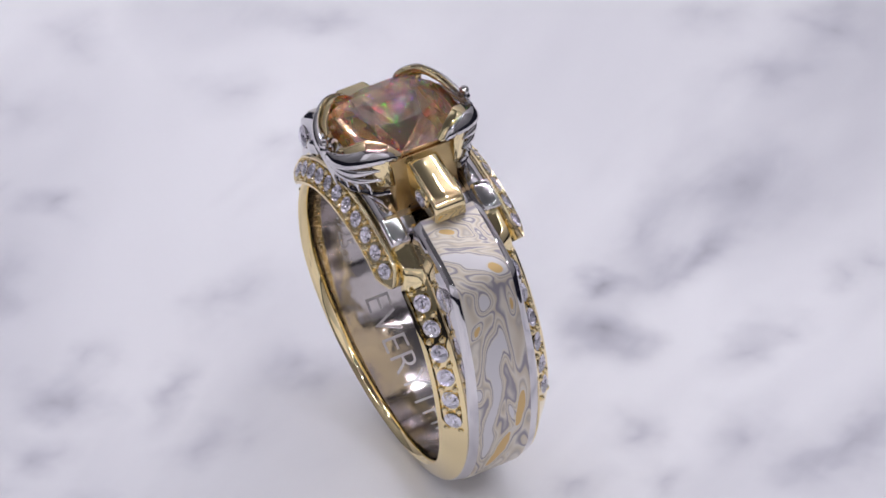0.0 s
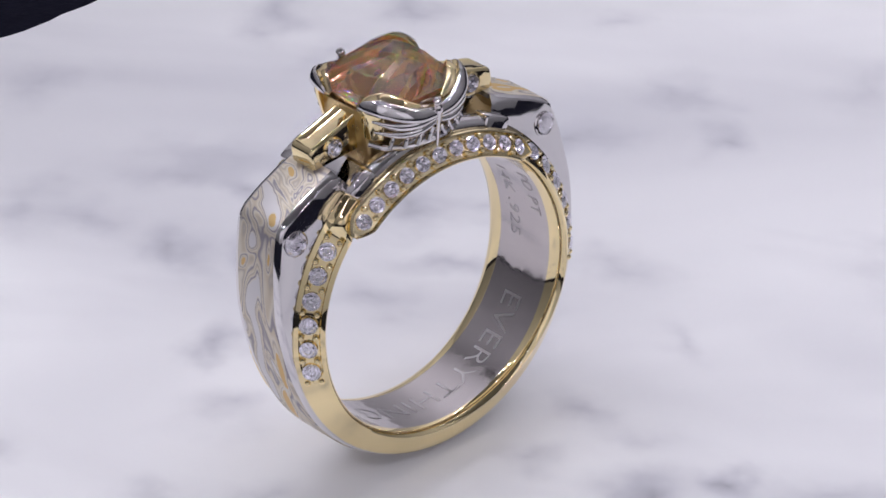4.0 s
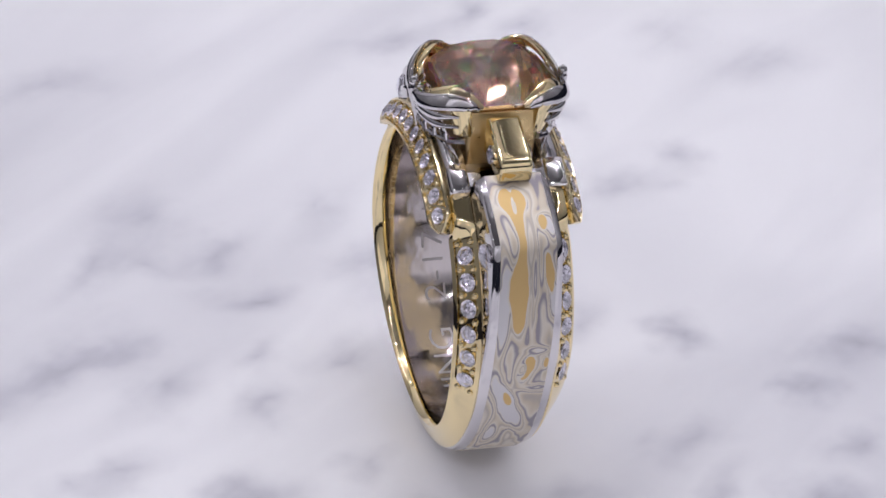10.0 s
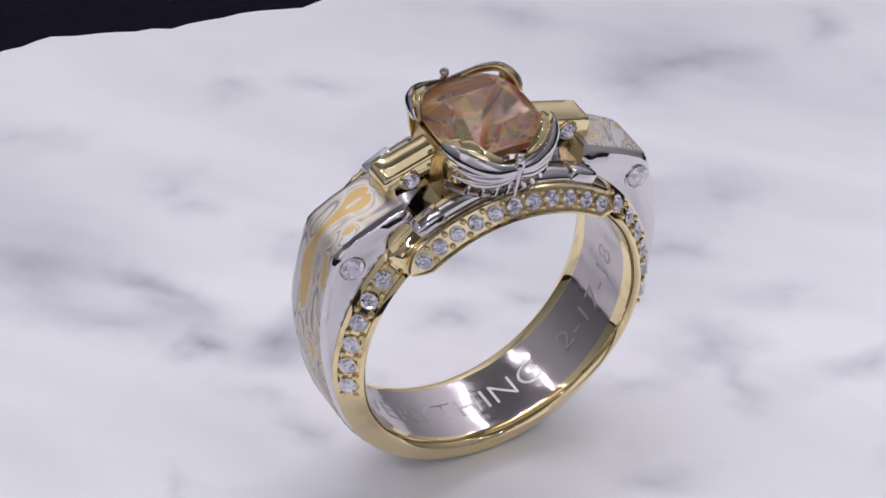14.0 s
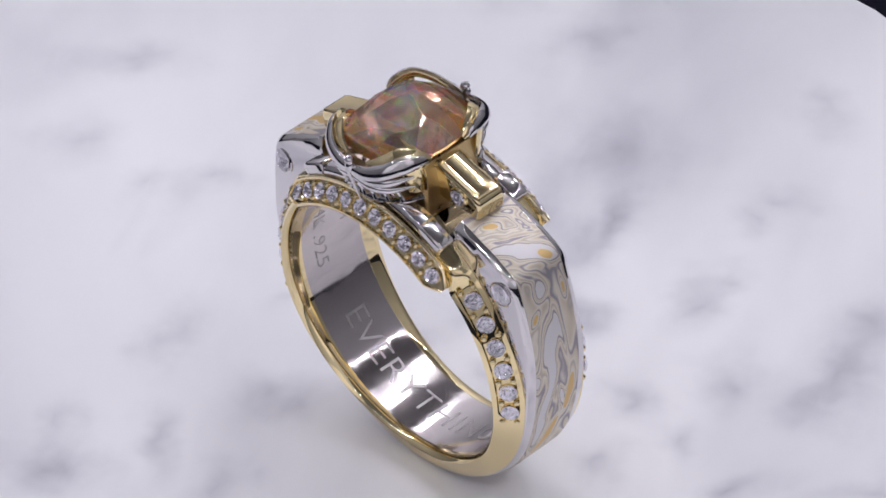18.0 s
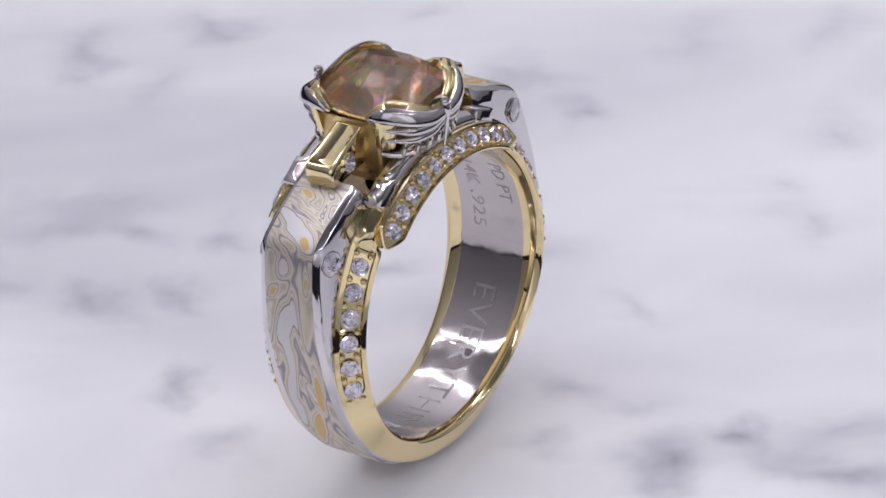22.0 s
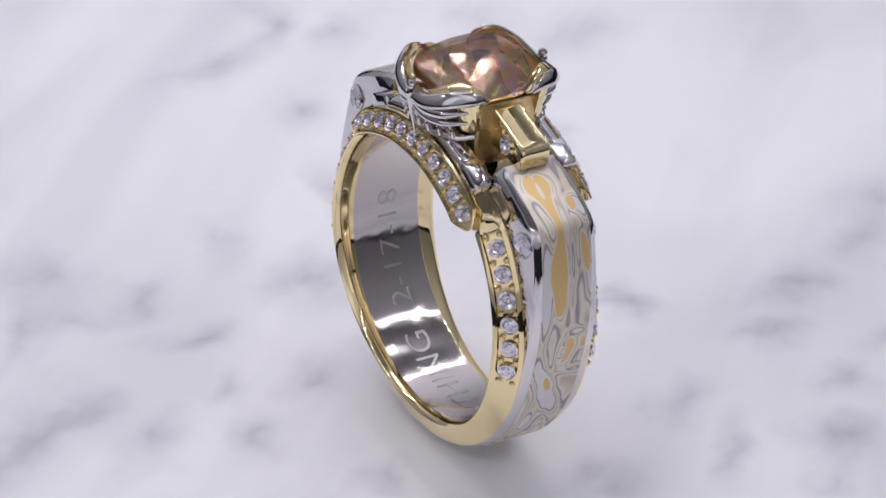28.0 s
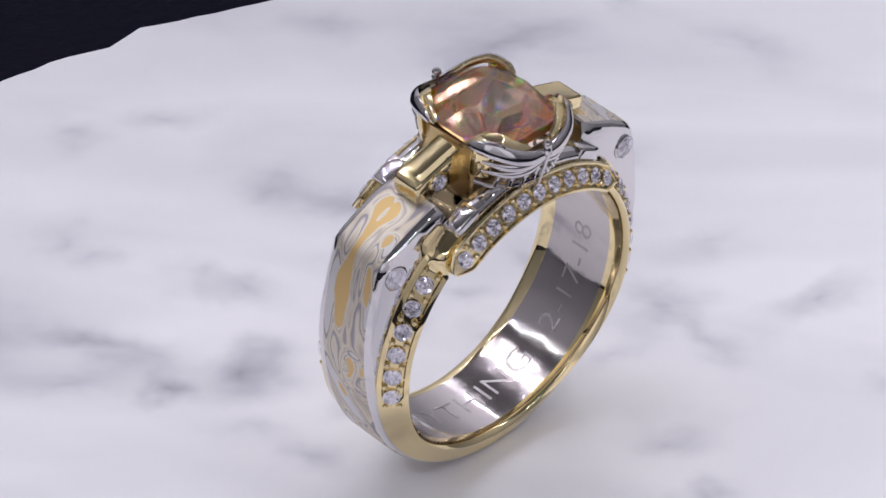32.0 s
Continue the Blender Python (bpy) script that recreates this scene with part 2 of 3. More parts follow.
def marble():
    m = material("white_marble", (0.8, 0.8, 0.82), 0.32)
    n = Nodes(m)
    co = n.coords()
    wob = n.add("ShaderNodeTexNoise", Vector=co, Scale=130.0, Detail=3.5)
    shift = n.tree.nodes.new("ShaderNodeVectorMath")
    shift.operation = "MULTIPLY_ADD"
    n.put(shift.inputs[0], wob.outputs["Color"])
    shift.inputs[1].default_value, shift.inputs[2].default_value = (0.0095, 0.0095, 0), (-0.00475, -0.00475, 0)
    add = n.tree.nodes.new("ShaderNodeVectorMath")
    add.operation = "ADD"
    n.put(add.inputs[0], co)
    n.put(add.inputs[1], shift.outputs[0])
    total = 0.0
    for x, y, turn, a, b, depth in VEINS_A + VEINS_B + VEINS_C + VEINS_D + VEINS_E + VEINS_F:
        mp = n.tree.nodes.new("ShaderNodeMapping")
        mp.vector_type = "TEXTURE"
        n.put(mp.inputs["Vector"], add.outputs[0])
        mp.inputs["Location"].default_value = (x * MM, y * MM, 0)
        mp.inputs["Rotation"].default_value = (0, 0, radians(turn))
        mp.inputs["Scale"].default_value = ((a * 1.6 + 1.8) * MM, (b * 2.2 + 1.1) * MM, 1000)
        fall = n.add("ShaderNodeTexGradient", Vector=mp.outputs[0])
        fall.gradient_type = "QUADRATIC_SPHERE"
        total = n.math("MULTIPLY_ADD", fall.outputs["Fac"], depth * 0.98, total)
    long = n.add("ShaderNodeMapping", Vector=co, Rotation=(0, 0, radians(126)), Scale=(2.4, 1, 1))
    long.vector_type = "TEXTURE"
    cloud = n.noise(long.outputs[0], 62.0, 3.0, 0.45, 0.7)
    soft = n.ramp(cloud, (0.44, (0, 0, 0)), (0.78, (1, 1, 1)))
    fine = n.noise(long.outputs[0], 240.0, 3.0, 0.5, 0.6)
    streak = n.ramp(fine, (0.28, (0, 0, 0)), (0.72, (1, 1, 1)))
    vein = n.math("MULTIPLY", total, n.math("MULTIPLY_ADD", streak, 0.60, 0.50))
    veil = n.ramp(n.noise(long.outputs[0], 24.0, 3.0, 0.5, 0.9), (0.42, (0, 0, 0)), (0.70, (1, 1, 1)))
    wisps = n.math("MULTIPLY", n.math("MULTIPLY", soft, streak), 0.06)
    dark = n.math("MULTIPLY_ADD", soft, 0.13, n.math("MULTIPLY_ADD", veil, 0.26, n.math("ADD", vein, wisps)), clamp=True)
    col = n.ramp(dark, (0.0, (0.93, 0.93, 0.938)), (0.35, (0.63, 0.63, 0.67)), (1.0, (0.27, 0.27, 0.32)))
    n.put(n.bsdf.inputs["Base Color"], col)
    n.put(n.bsdf.inputs["Roughness"], n.math("MULTIPLY_ADD", fine, 0.2, 0.28))
    return m


MARBLE = marble()
DARK_CLOTH = material("black_cloth", (0.006, 0.006, 0.013), 0.95)
DARK_CLOTH.node_tree.nodes["Principled BSDF"].inputs["Specular IOR Level"].default_value = 0.1
nn = Nodes(DARK_CLOTH)
nn.bump(nn.noise(nn.coords(), 900.0, 3.0), 0.4, 0.0006)
# unseen south wall, pale to brighten metal that faces the camera
WALL_GREY = material("booth_wall", (0.7, 0.7, 0.7), 0.8)
nn = Nodes(WALL_GREY)
nn.put(nn.bsdf.inputs["Base Color"], nn.mix(nn.noise(nn.coords(), 6.0), (0.66, 0.66, 0.67), (0.74, 0.74, 0.74)))
# unseen north wall, pale so that the inside band reflects light grey
NORTH_WALL = material("pale_north_wall", (0.8, 0.8, 0.8), 0.85)
nn = Nodes(NORTH_WALL)
nn.put(nn.bsdf.inputs["Base Color"], nn.mix(nn.noise(nn.coords(), 5.0), (0.62, 0.62, 0.63), (0.70, 0.70, 0.70)))
# unseen ceiling, kept dark so that upward metal faces reflect dark
DIM_WALL = material("dark_ceiling", (0.07, 0.07, 0.07), 0.9)
nn = Nodes(DIM_WALL)
nn.put(nn.bsdf.inputs["Base Color"], nn.mix(nn.noise(nn.coords(), 6.0), (0.090, 0.090, 0.092), (0.115, 0.115, 0.117)))


# unseen east and west walls, darkened to give the metal darker reflections
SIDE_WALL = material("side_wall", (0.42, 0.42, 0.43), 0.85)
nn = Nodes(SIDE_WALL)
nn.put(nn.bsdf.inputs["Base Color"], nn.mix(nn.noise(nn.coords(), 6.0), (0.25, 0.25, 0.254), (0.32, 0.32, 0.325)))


# ---------------------------------------------------------------- mesh helpers (millimetres)
def part(name, bm, mat, parent=None, label="", smooth=40, second=None):
    """Links a bmesh, drawn in millimetres, as one mesh object."""
    bmesh.ops.recalc_face_normals(bm, faces=bm.faces)
    bmesh.ops.scale(bm, vec=(MM, MM, MM), verts=bm.verts)
    me = bpy.data.meshes.new(name)
    if smooth:
        for f in bm.faces:
            f.smooth = True
        for e in bm.edges:
            e.smooth = len(e.link_faces) == 2 and e.calc_face_angle(0) < radians(smooth)
    bm.to_mesh(me)
    bm.free()
    me.materials.append(mat)
    if second:
        me.materials.append(second)
    ob = new(name, me)
    ob.parent = parent
    if label:
        tagged(ob, label)
    return ob


def again(ob, m, parent=None):
    """Another object on the same mesh, at the pose m in millimetres."""
    o = new(ob.name.split(".")[0], ob.data)
    o.parent = parent or ob.parent
    o.matrix_basis = Matrix.Translation(m.translation * MM) @ m.to_3x3().to_4x4()
    if "label" in ob:
        tagged(o, ob["label"])
    return o


def place(ob, m):
    ob.matrix_basis = Matrix.Translation(m.translation * MM) @ m.to_3x3().to_4x4()
    return ob


def loft(rings, closed=False, bm=None, caps=True, loop=True):
    """Skins rings of points; each ring is a closed loop of the same length."""
    bm = bm or bmesh.new()
    vs = [[bm.verts.new(p) for p in r] for r in rings]
    n = len(rings[0])
    last = len(rings) if closed else len(rings) - 1
    for i in range(last):
        a, b = vs[i], vs[(i + 1) % len(rings)]
        for j in range(n if loop else n - 1):
            k = (j + 1) % n
            bm.faces.new((a[j], a[k], b[k], b[j]))
    if caps and not closed:
        bm.faces.new(vs[0][::-1])
        bm.faces.new(vs[-1])
    return bm


def polar(r, y, deg):
    a = radians(deg)
    return Vector((r * math.cos(a), y, r * math.sin(a)))


def sweep(section, a0, a1, steps, closed=False, bm=None):
    """section(angle) gives (r, y) pairs; swept round the finger axis."""
    angs = [a0 + (a1 - a0) * i / steps for i in range(steps if closed else steps + 1)]
    return loft([[polar(r, y, a) for r, y in section(a)] for a in angs], closed, bm)


def spline(pts, n):
    """Smooth points along a Catmull-Rom path."""
    p = [Vector(q) for q in pts]
    p = [2 * p[0] - p[1]] + p + [2 * p[-1] - p[-2]]
    out = []
    segs = len(p) - 3
    for i in range(n + 1):
        u = min(i / n * segs, segs - 1e-6)
        k, t = int(u), u - int(u)
        a, b, c, d = p[k:k + 4]
        out.append(0.5 * (2 * b + (c - a) * t + (2 * a - 5 * b + 4 * c - d) * t * t + (3 * b - a - 3 * c + d) * t ** 3))
    return out


def strand(pts, wide, thick, n=14, sides=8, up=(0, 0, 1), bm=None):
    """A tapering blade along a path; wide and thick are half sizes along it (numbers or lists)."""
    path = spline(pts, n)

    def at(v, t):
        if isinstance(v, (int, float)):
            return v
        u = t * (len(v) - 1)
        k = min(int(u), len(v) - 2)
        return v[k] + (v[k + 1] - v[k]) * (u - k)

    rings = []
    for i, p in enumerate(path):
        t = (path[min(i + 1, n)] - path[max(i - 1, 0)]).normalized()
        side = t.cross(Vector(up)).normalized()
        rise = side.cross(t).normalized()
        w, h = at(wide, i / n), at(thick, i / n)
        rings.append([p + rise * w * math.cos(2 * math.pi * j / sides) + side * h * math.sin(2 * math.pi * j / sides) for j in range(sides)])
    return loft(rings, bm=bm)


def ball(p, r, bm=None, u=10, v=7):
    bm = bm or bmesh.new()
    bmesh.ops.create_uvsphere(bm, u_segments=u, v_segments=v, radius=r, matrix=Matrix.Translation(p))
    return bm


def facing(p, normal, spin=0):
    """A pose at p whose z looks along normal."""
    return Matrix.Translation(p) @ Vector(normal).to_track_quat("Z", "Y").to_matrix().to_4x4() @ pose(0, 0, 0, 0, 0, spin)


def brilliant(radius, sides=8):
    """A round brilliant: table, crown mains, girdle, pavilion."""
    bm = bmesh.new()
    n = sides * 2

    def ring(r, z, turn, count):
        return [bm.verts.new((r * math.cos(2 * math.pi * (i + turn) / count), r * math.sin(2 * math.pi * (i + turn) / count), z)) for i in range(count)]

    table = ring(radius * 0.56, radius * 0.32, 0.5, sides)
    star = ring(radius * 0.80, radius * 0.20, 0, sides)
    gird = ring(radius, 0.03 * radius, 0, n)
    low = ring(radius, -0.03 * radius, 0, n)
    steps = [ring(radius * 0.74, -radius * 0.24, 0.5, sides), ring(radius * 0.52, -radius * 0.09, 0, sides), ring(radius * 0.28, -radius * 0.25, 0.5, sides)]
    tip = bm.verts.new((0, 0, -radius * 0.12))
    bm.faces.new(table)
    back = []
    for i in range(sides):
        j = (i + 1) % sides
        bm.faces.new((table[i - 1], star[i], table[i]))
        g0, g1, g2 = gird[2 * i], gird[2 * i + 1], gird[(2 * i + 2) % n]
        bm.faces.new((star[i], g0, g1))
        bm.faces.new((star[i], g1, table[i]))
        bm.faces.new((table[i], g1, star[j]))
        bm.faces.new((star[j], g1, g2))
        l0, l1, l2 = low[2 * i], low[2 * i + 1], low[(2 * i + 2) % n]
        s0, s1, s2 = steps
        h = i - 1
        back += [bm.faces.new((l0, s0[i], l1)), bm.faces.new((l1, s0[i], l2)), bm.faces.new((l0, s0[h], s0[i])),
                 bm.faces.new((s0[h], s1[i], s0[i])), bm.faces.new((s0[i], s1[i], s1[j])),
                 bm.faces.new((s1[i], s2[h], s2[i])), bm.faces.new((s1[i], s2[i], s1[j])), bm.faces.new((s2[h], tip, s2[i]))]
    for i in range(n):
        j = (i + 1) % n
        back.append(bm.faces.new((gird[i], low[i], low[j], gird[j])))
    for f in back:
        f.material_index = 1
    return bm


def cushion(hx, hy, crown, pavilion):
    """A cushion cut stone: rounded-square girdle, flat table, stepped facets above and below."""
    bm = bmesh.new()
    n = 20

    def ring(k, z, count, turn=0.0, power=3.5):
        out = []
        for i in range(count):
            a = 2 * math.pi * (i + turn) / count
            c, s = math.cos(a), math.sin(a)
            r = (abs(c) ** power + abs(s) ** power) ** (-1 / power)
            out.append(bm.verts.new((hx * k * r * c, hy * k * r * s, z)))
        return out

    h = n // 2
    table = ring(0.66, crown, h, 0.5, 2.6)
    star = ring(0.86, crown * 0.62, h, 0.0, 3.0)
    gird = ring(1.0, 0.14, n)
    low = ring(0.97, -0.46, n)
    deep = ring(0.56, -pavilion * 0.60, h, 0.5, 2.3)
    cut = random.Random(5)
    for k, v in enumerate(deep):                     # mains cut deeper in turn, and no two alike
        v.co.z += (0.22 if k % 2 else -0.16) + cut.uniform(-0.08, 0.08)
    tip = bm.verts.new((0, 0, -pavilion))
    bm.faces.new(table)
    back = []
    for i in range(h):
        j = (i + 1) % h
        g0, g1, g2 = gird[2 * i], gird[2 * i + 1], gird[(2 * i + 2) % n]
        bm.faces.new((table[i - 1], star[i], table[i]))
        bm.faces.new((star[i], g0, g1))
        bm.faces.new((star[i], g1, table[i]))
        bm.faces.new((table[i], g1, star[j]))
        bm.faces.new((star[j], g1, g2))
        l0, l1, l2 = low[2 * i], low[2 * i + 1], low[(2 * i + 2) % n]
        back += [bm.faces.new((l0, deep[i - 1], deep[i])), bm.faces.new((l0, deep[i], l1)), bm.faces.new((l1, deep[i], l2)), bm.faces.new((deep[i], tip, deep[j]))]
    for i in range(n):
        j = (i + 1) % n
        back.append(bm.faces.new((gird[i], low[i], low[j], gird[j])))
    for f in back:
        f.material_index = 1
    return bm


# ---------------------------------------------------------------- the studio
def studio():
    bm = bmesh.new()
    bmesh.ops.create_cube(bm, size=1, matrix=Matrix.Translation((0, -30, -33)) @ Matrix.Diagonal((1240, 1260, 20, 1)))
    tagged(part("table_top", bm, DARK_CLOTH, smooth=0), "black cloth-covered table under the marble slab", "table", kind="structure")
    # walls and ceiling are added out of view; their tones shape the reflections
    for name, x, y, sx, sy in (("wall_north", 0, 580, 1240, 40), ("wall_south", 0, -640, 1240, 40), ("wall_east", 600, -30, 40, 1180), ("wall_west", -600, -30, 40, 1180)):
        bm = bmesh.new()
        bmesh.ops.create_cube(bm, size=1, matrix=Matrix.Translation((x, y, 340)) @ Matrix.Diagonal((sx, sy, 726, 1)))
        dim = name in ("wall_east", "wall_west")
        paint = NORTH_WALL if name == "wall_north" else SIDE_WALL if dim else WALL_GREY
        tagged(part(name, bm, paint, smooth=0), "unseen mid-grey photo booth wall, darkened for the ring's reflections" if dim else "unseen pale grey photo booth wall, toned for the ring's reflections", "wall", kind="structure")
    bm = bmesh.new()
    bmesh.ops.create_cube(bm, size=1, matrix=Matrix.Translation((0, -30, 725)) @ Matrix.Diagonal((1240, 1260, 40, 1)))
    tagged(part("ceiling", bm, DIM_WALL, smooth=0), "unseen matt dark grey photo booth ceiling, toned for the ring's reflections", "ceiling", kind="structure")


def turntable():
    """The dark round plate that carries the slab."""
    bm = bmesh.new()
    bmesh.ops.create_cone(bm, cap_ends=True, segments=64, radius1=48, radius2=48, depth=11, matrix=Matrix.Translation((0, 0, -17.5)))
    ob = part("turntable", bm, DARK_CLOTH)
    return tagged(ob, "black round turntable plate under the marble slab", "turntable")


def slab():
    """The marble tile: one long edge straight, the other broken and chipped."""
    edge = [(74, -59.5), (40, -59.2), (16, -58.7), (8, -58.5), (3, -58.4), (-0.5, -57.0), (-5.5, -55.0), (-11, -54.3), (-15.5, -52.7),
            (-19, -52.9), (-23, -51.2), (-26, -49.7), (-30.5, -47.9), (-34, -48.5), (-38.7, -48.9), (-56, -50.5), (-74, -52)]
    outline = []
    for (x0, y0), (x1, y1) in zip(edge, edge[1:]):
        k = max(1, int(abs(x1 - x0) / 1.2))
        for i in range(k):
            t = i / k
            x, y = x0 + (x1 - x0) * t, y0 + (y1 - y0) * t
            outline.append((x, y + 0.35 * noise.noise((x * 0.6, 3.1, 0)) + 0.15 * noise.noise((x * 2.1, 7.7, 0))))
    outline += [(-74, -52), (-75, 30), (-74, 66)]
    far = [(-73, 67), (-30, 66.6), (-12, 66.2), (-6.5, 65.6), (-2.5, 62.6), (0.5, 61.3), (2.5, 60.9), (6, 60.2), (12, 59.8), (20, 60.2), (40, 61), (73, 61.5)]
    for (x0, y0), (x1, y1) in zip(far, far[1:]):
        k = max(1, int((x1 - x0) / 1.2))
        for i in range(k):
            x, y = x0 + (x1 - x0) * i / k, y0 + (y1 - y0) * i / k
            outline.append((x, y + 0.3 * noise.noise((x * 0.5, 9.2, 0)) + 0.15 * noise.noise((x * 2.0, 1.2, 0))))
    outline += [(75, 20)]
    rings = []
    for z, k in ((-12, 0.990), (-0.9, 0.998), (-0.25, 0.999), (0, 0.9935)):
        rings.append([Vector((x * k, y * k, z)) for x, y in outline])
    ob = part("marble_slab", loft(rings), MARBLE, smooth=50)
    return tagged(ob, "white marble slab with soft grey veins and a chipped edge", "slab")


# ---------------------------------------------------------------- the ring
LOWER = [(0, -11.8), (3.05, -11.4), (5.9, -10.22), (8.3, -8.34), (10.12, -5.9), (11.28, -3.05), (11.86, -0.6), (12.15, 1.6), (12.2, 3.6), (11.85, 6.6)]
PROFILE = [(p.x, p.z) for p in spline([(x, 0, z) for x, z in LOWER], 60)] + [(11.42, 8.45), (11.22, 8.95), (10.8, 9.35), (9.5, 10.1), (7.5, 11.0), (5.6, 11.75), (3.0, 12.4)]


def outer(deg):
    """Radius of the ring's outer shape at an angle from the right-hand side."""
    a = radians(deg)
    c, s = abs(math.cos(a)), math.sin(a)
    for (x0, z0), (x1, z1) in zip(PROFILE, PROFILE[1:]):
        d = c * (z1 - z0) - s * (x1 - x0)
        t = (s * x0 - c * z0) / d
        if -1e-6 <= t <= 1 + 1e-6:
            x, z = x0 + (x1 - x0) * t, z0 + (z1 - z0) * t
            if x * c + z * s > 0:
                return math.hypot(x, z)
    return 11.6


def half_width(deg):
    """Half the band's width at the finger hole: widest at the sides, narrower below."""
    down = max(0.0, -math.sin(radians(deg)))
    return 4.0 - 0.75 * down ** 1.5


def angles(a0, a1, step=2.5, extra=()):
    n = max(1, round(abs(a1 - a0) / step))
    out = [a0 + (a1 - a0) * i / n for i in range(n + 1)]
    return sorted(set(out + [e for e in extra if min(a0, a1) < e < max(a0, a1)]))


CORNERS = (38.6, 36.5, 40.9, 46.8, 141.4, 143.5, 139.1, 133.2)


def sector(section, angs, bm=None):
    return loft([[polar(r, y, a) for r, y in section(a)] for a in angs], bm=bm)


def build_ring():
    ring = new("ring")
    tagged(ring, "two-tone gold ring with a champagne stone and wood-grain metal shoulders", "ring")

    # white liner of the finger hole
    liner = part("liner", sweep(lambda a: [(9.80, -2.50), (9.78, 0), (9.80, 2.50), (10.35, 2.50), (10.35, -2.50)], 0, 360, 120, True), SHADED_LINER_GOLD, ring,
                 "polished white gold inside band with engraving")

    # white body carrying the shoulders, open over the top
    def body(a):
        over = a if a < 90 else 180 - a
        r = outer(a)
        e = r - 0.35 * min(1.0, max(0.0, (over - 56.0) / 4.0)) ** 2
        k = min(1.0, max(0.0, (over - 4.0) / 26.0))
        flank = [(10.3, 2.52), (10.3 + 0.4 * (e - 10.56), 2.52 - 0.02 * k), (10.3 + 0.72 * (e - 10.56), 2.51 - 0.07 * k), (e - 0.26, 2.50 - 0.21 * k), (e - 0.14, 2.40 - 0.21 * k), (r, 1.86)]
        return [(p, -y) for p, y in flank] + flank[::-1]

    for k, sx in enumerate((1, -1)):
        angs = angles(-90, 60, 2.5, CORNERS) if sx > 0 else angles(120, 270, 2.5, CORNERS)
        shoulder = part("shoulder", sector(body, angs), WHITE_GOLD, ring, "polished white gold shoulder with wood-grain inlay", smooth=30)

        def inlay(a):
            r = outer(a)
            return [(r - 0.3, -1.84), (r + 0.01, -1.84), (r + 0.05, -1.74), (r + 0.06, 0), (r + 0.05, 1.74), (r + 0.01, 1.84), (r - 0.3, 1.84)]

        bm = sector(inlay, angs)
        uv = bm.loops.layers.uv.new("grain")
        for f in bm.faces:
            for lo in f.loops:
                p = lo.vert.co
                lo[uv].uv = (math.degrees(math.atan2(p.z, abs(p.x))) * 0.21, p.y)
        part("inlay", bm, MOKUME_WARM if sx > 0 else MOKUME_PALE, shoulder,
             "brushed wood-grain metal in silver and yellow gold" if sx > 0 else "brushed wood-grain metal in silver and grey", smooth=30)
        for sy in (1, -1):
            side_stone(shoulder, (10.34 * sx, 2.39 * sy, 7.88), (0.14 * sx, sy, 0.10), 0.79)

    part("bridge", sector(lambda a: [(10.3, -2.48), (11.2, -2.48), (11.2, 2.48), (10.3, 2.48)], angles(59.0, 121.0, 2.0)), WHITE_GOLD, ring, "white gold floor under the head", smooth=30)

    # gold rails of the band, with a slanted pave face
    def rail(sy):
        def section(a):
            w = half_width(a)
            top = max(0.0, math.sin(radians(a)))
            r = 11.22 + 0.48 * (1 - abs(math.sin(radians(a)))) + 0.55 * top ** 2 + 0.44 * max(0.0, -math.sin(radians(a))) ** 2
            side = a % 360 if a % 360 < 180 or a % 360 > 270 else 180 - a % 360
            side = side - 360 if side > 180 else (180 - side if 90 < side <= 180 else side)
            cut = 0.15 * min(1.0, max(0.0, (side + 10.5) / 3.0)) * min(1.0, max(0.0, (46.0 - side) / 2.0))
            wide = min(1.0, max(0.12, (side + 10.5) / 4.0)) if side < 20 else 1.0
            p0, p1 = (10.32, w - 0.16), (r - 0.24, 2.72)
            mid = ((p0[0] + p1[0]) / 2, (p0[1] + p1[1]) / 2)
            e = [(mid[0] + (q[0] - mid[0]) * k, mid[1] + (q[1] - mid[1]) * k) for q, k in ((p0, wide * 0.90), (p0, wide * 0.80), (p1, wide * 0.80), (p1, wide * 0.90))]
            d = cut * 0.71
            pts = [(10.2, 2.40), (9.86, 2.42), (9.79, 2.50), (9.81, w - 0.55), (9.92, w - 0.18), (10.12, w - 0.02), p0,
                   e[0], (e[1][0] - d, e[1][1] - d), (e[2][0] - d, e[2][1] - d), e[3], p1, (r - 0.06, 2.56), (r - 0.12, 2.46)]
            k = min(1.0, max(0.0, (side - 44.5) / 5.0)) if side < 90 else 0.0
            k = k * k * (3 - 2 * k)
            plate = [(10.2, 2.40), (9.86, 2.42), (9.79, 2.50), (9.82, 3.30), (10.0, 3.60), (10.4, 3.74), (10.9, 3.80),
                     (11.25, 3.76), (11.45, 3.64), (11.55, 3.40), (11.60, 3.05), (11.62, 2.74), (11.60, 2.56), (11.5, 2.46)]
            return [(p + (p2 - p) * k, (q + (q2 - q) * k) * sy) for (p, q), (p2, q2) in zip(pts, plate)]
        return section

    for sy in (1, -1):
        rail_ob = part("gold_rail", sector(rail(sy), angles(121.5, 418.5, 1.5)), GOLD, ring, "polished yellow gold rail", smooth=35)
        for sx in (1, -1):
            pave_row(rail_ob, sx, sy)
        pave_arch(ring, sy)
        link_arch(ring, sy)
    build_head(ring)
    engraving(liner)
    return ring


STONES = {}


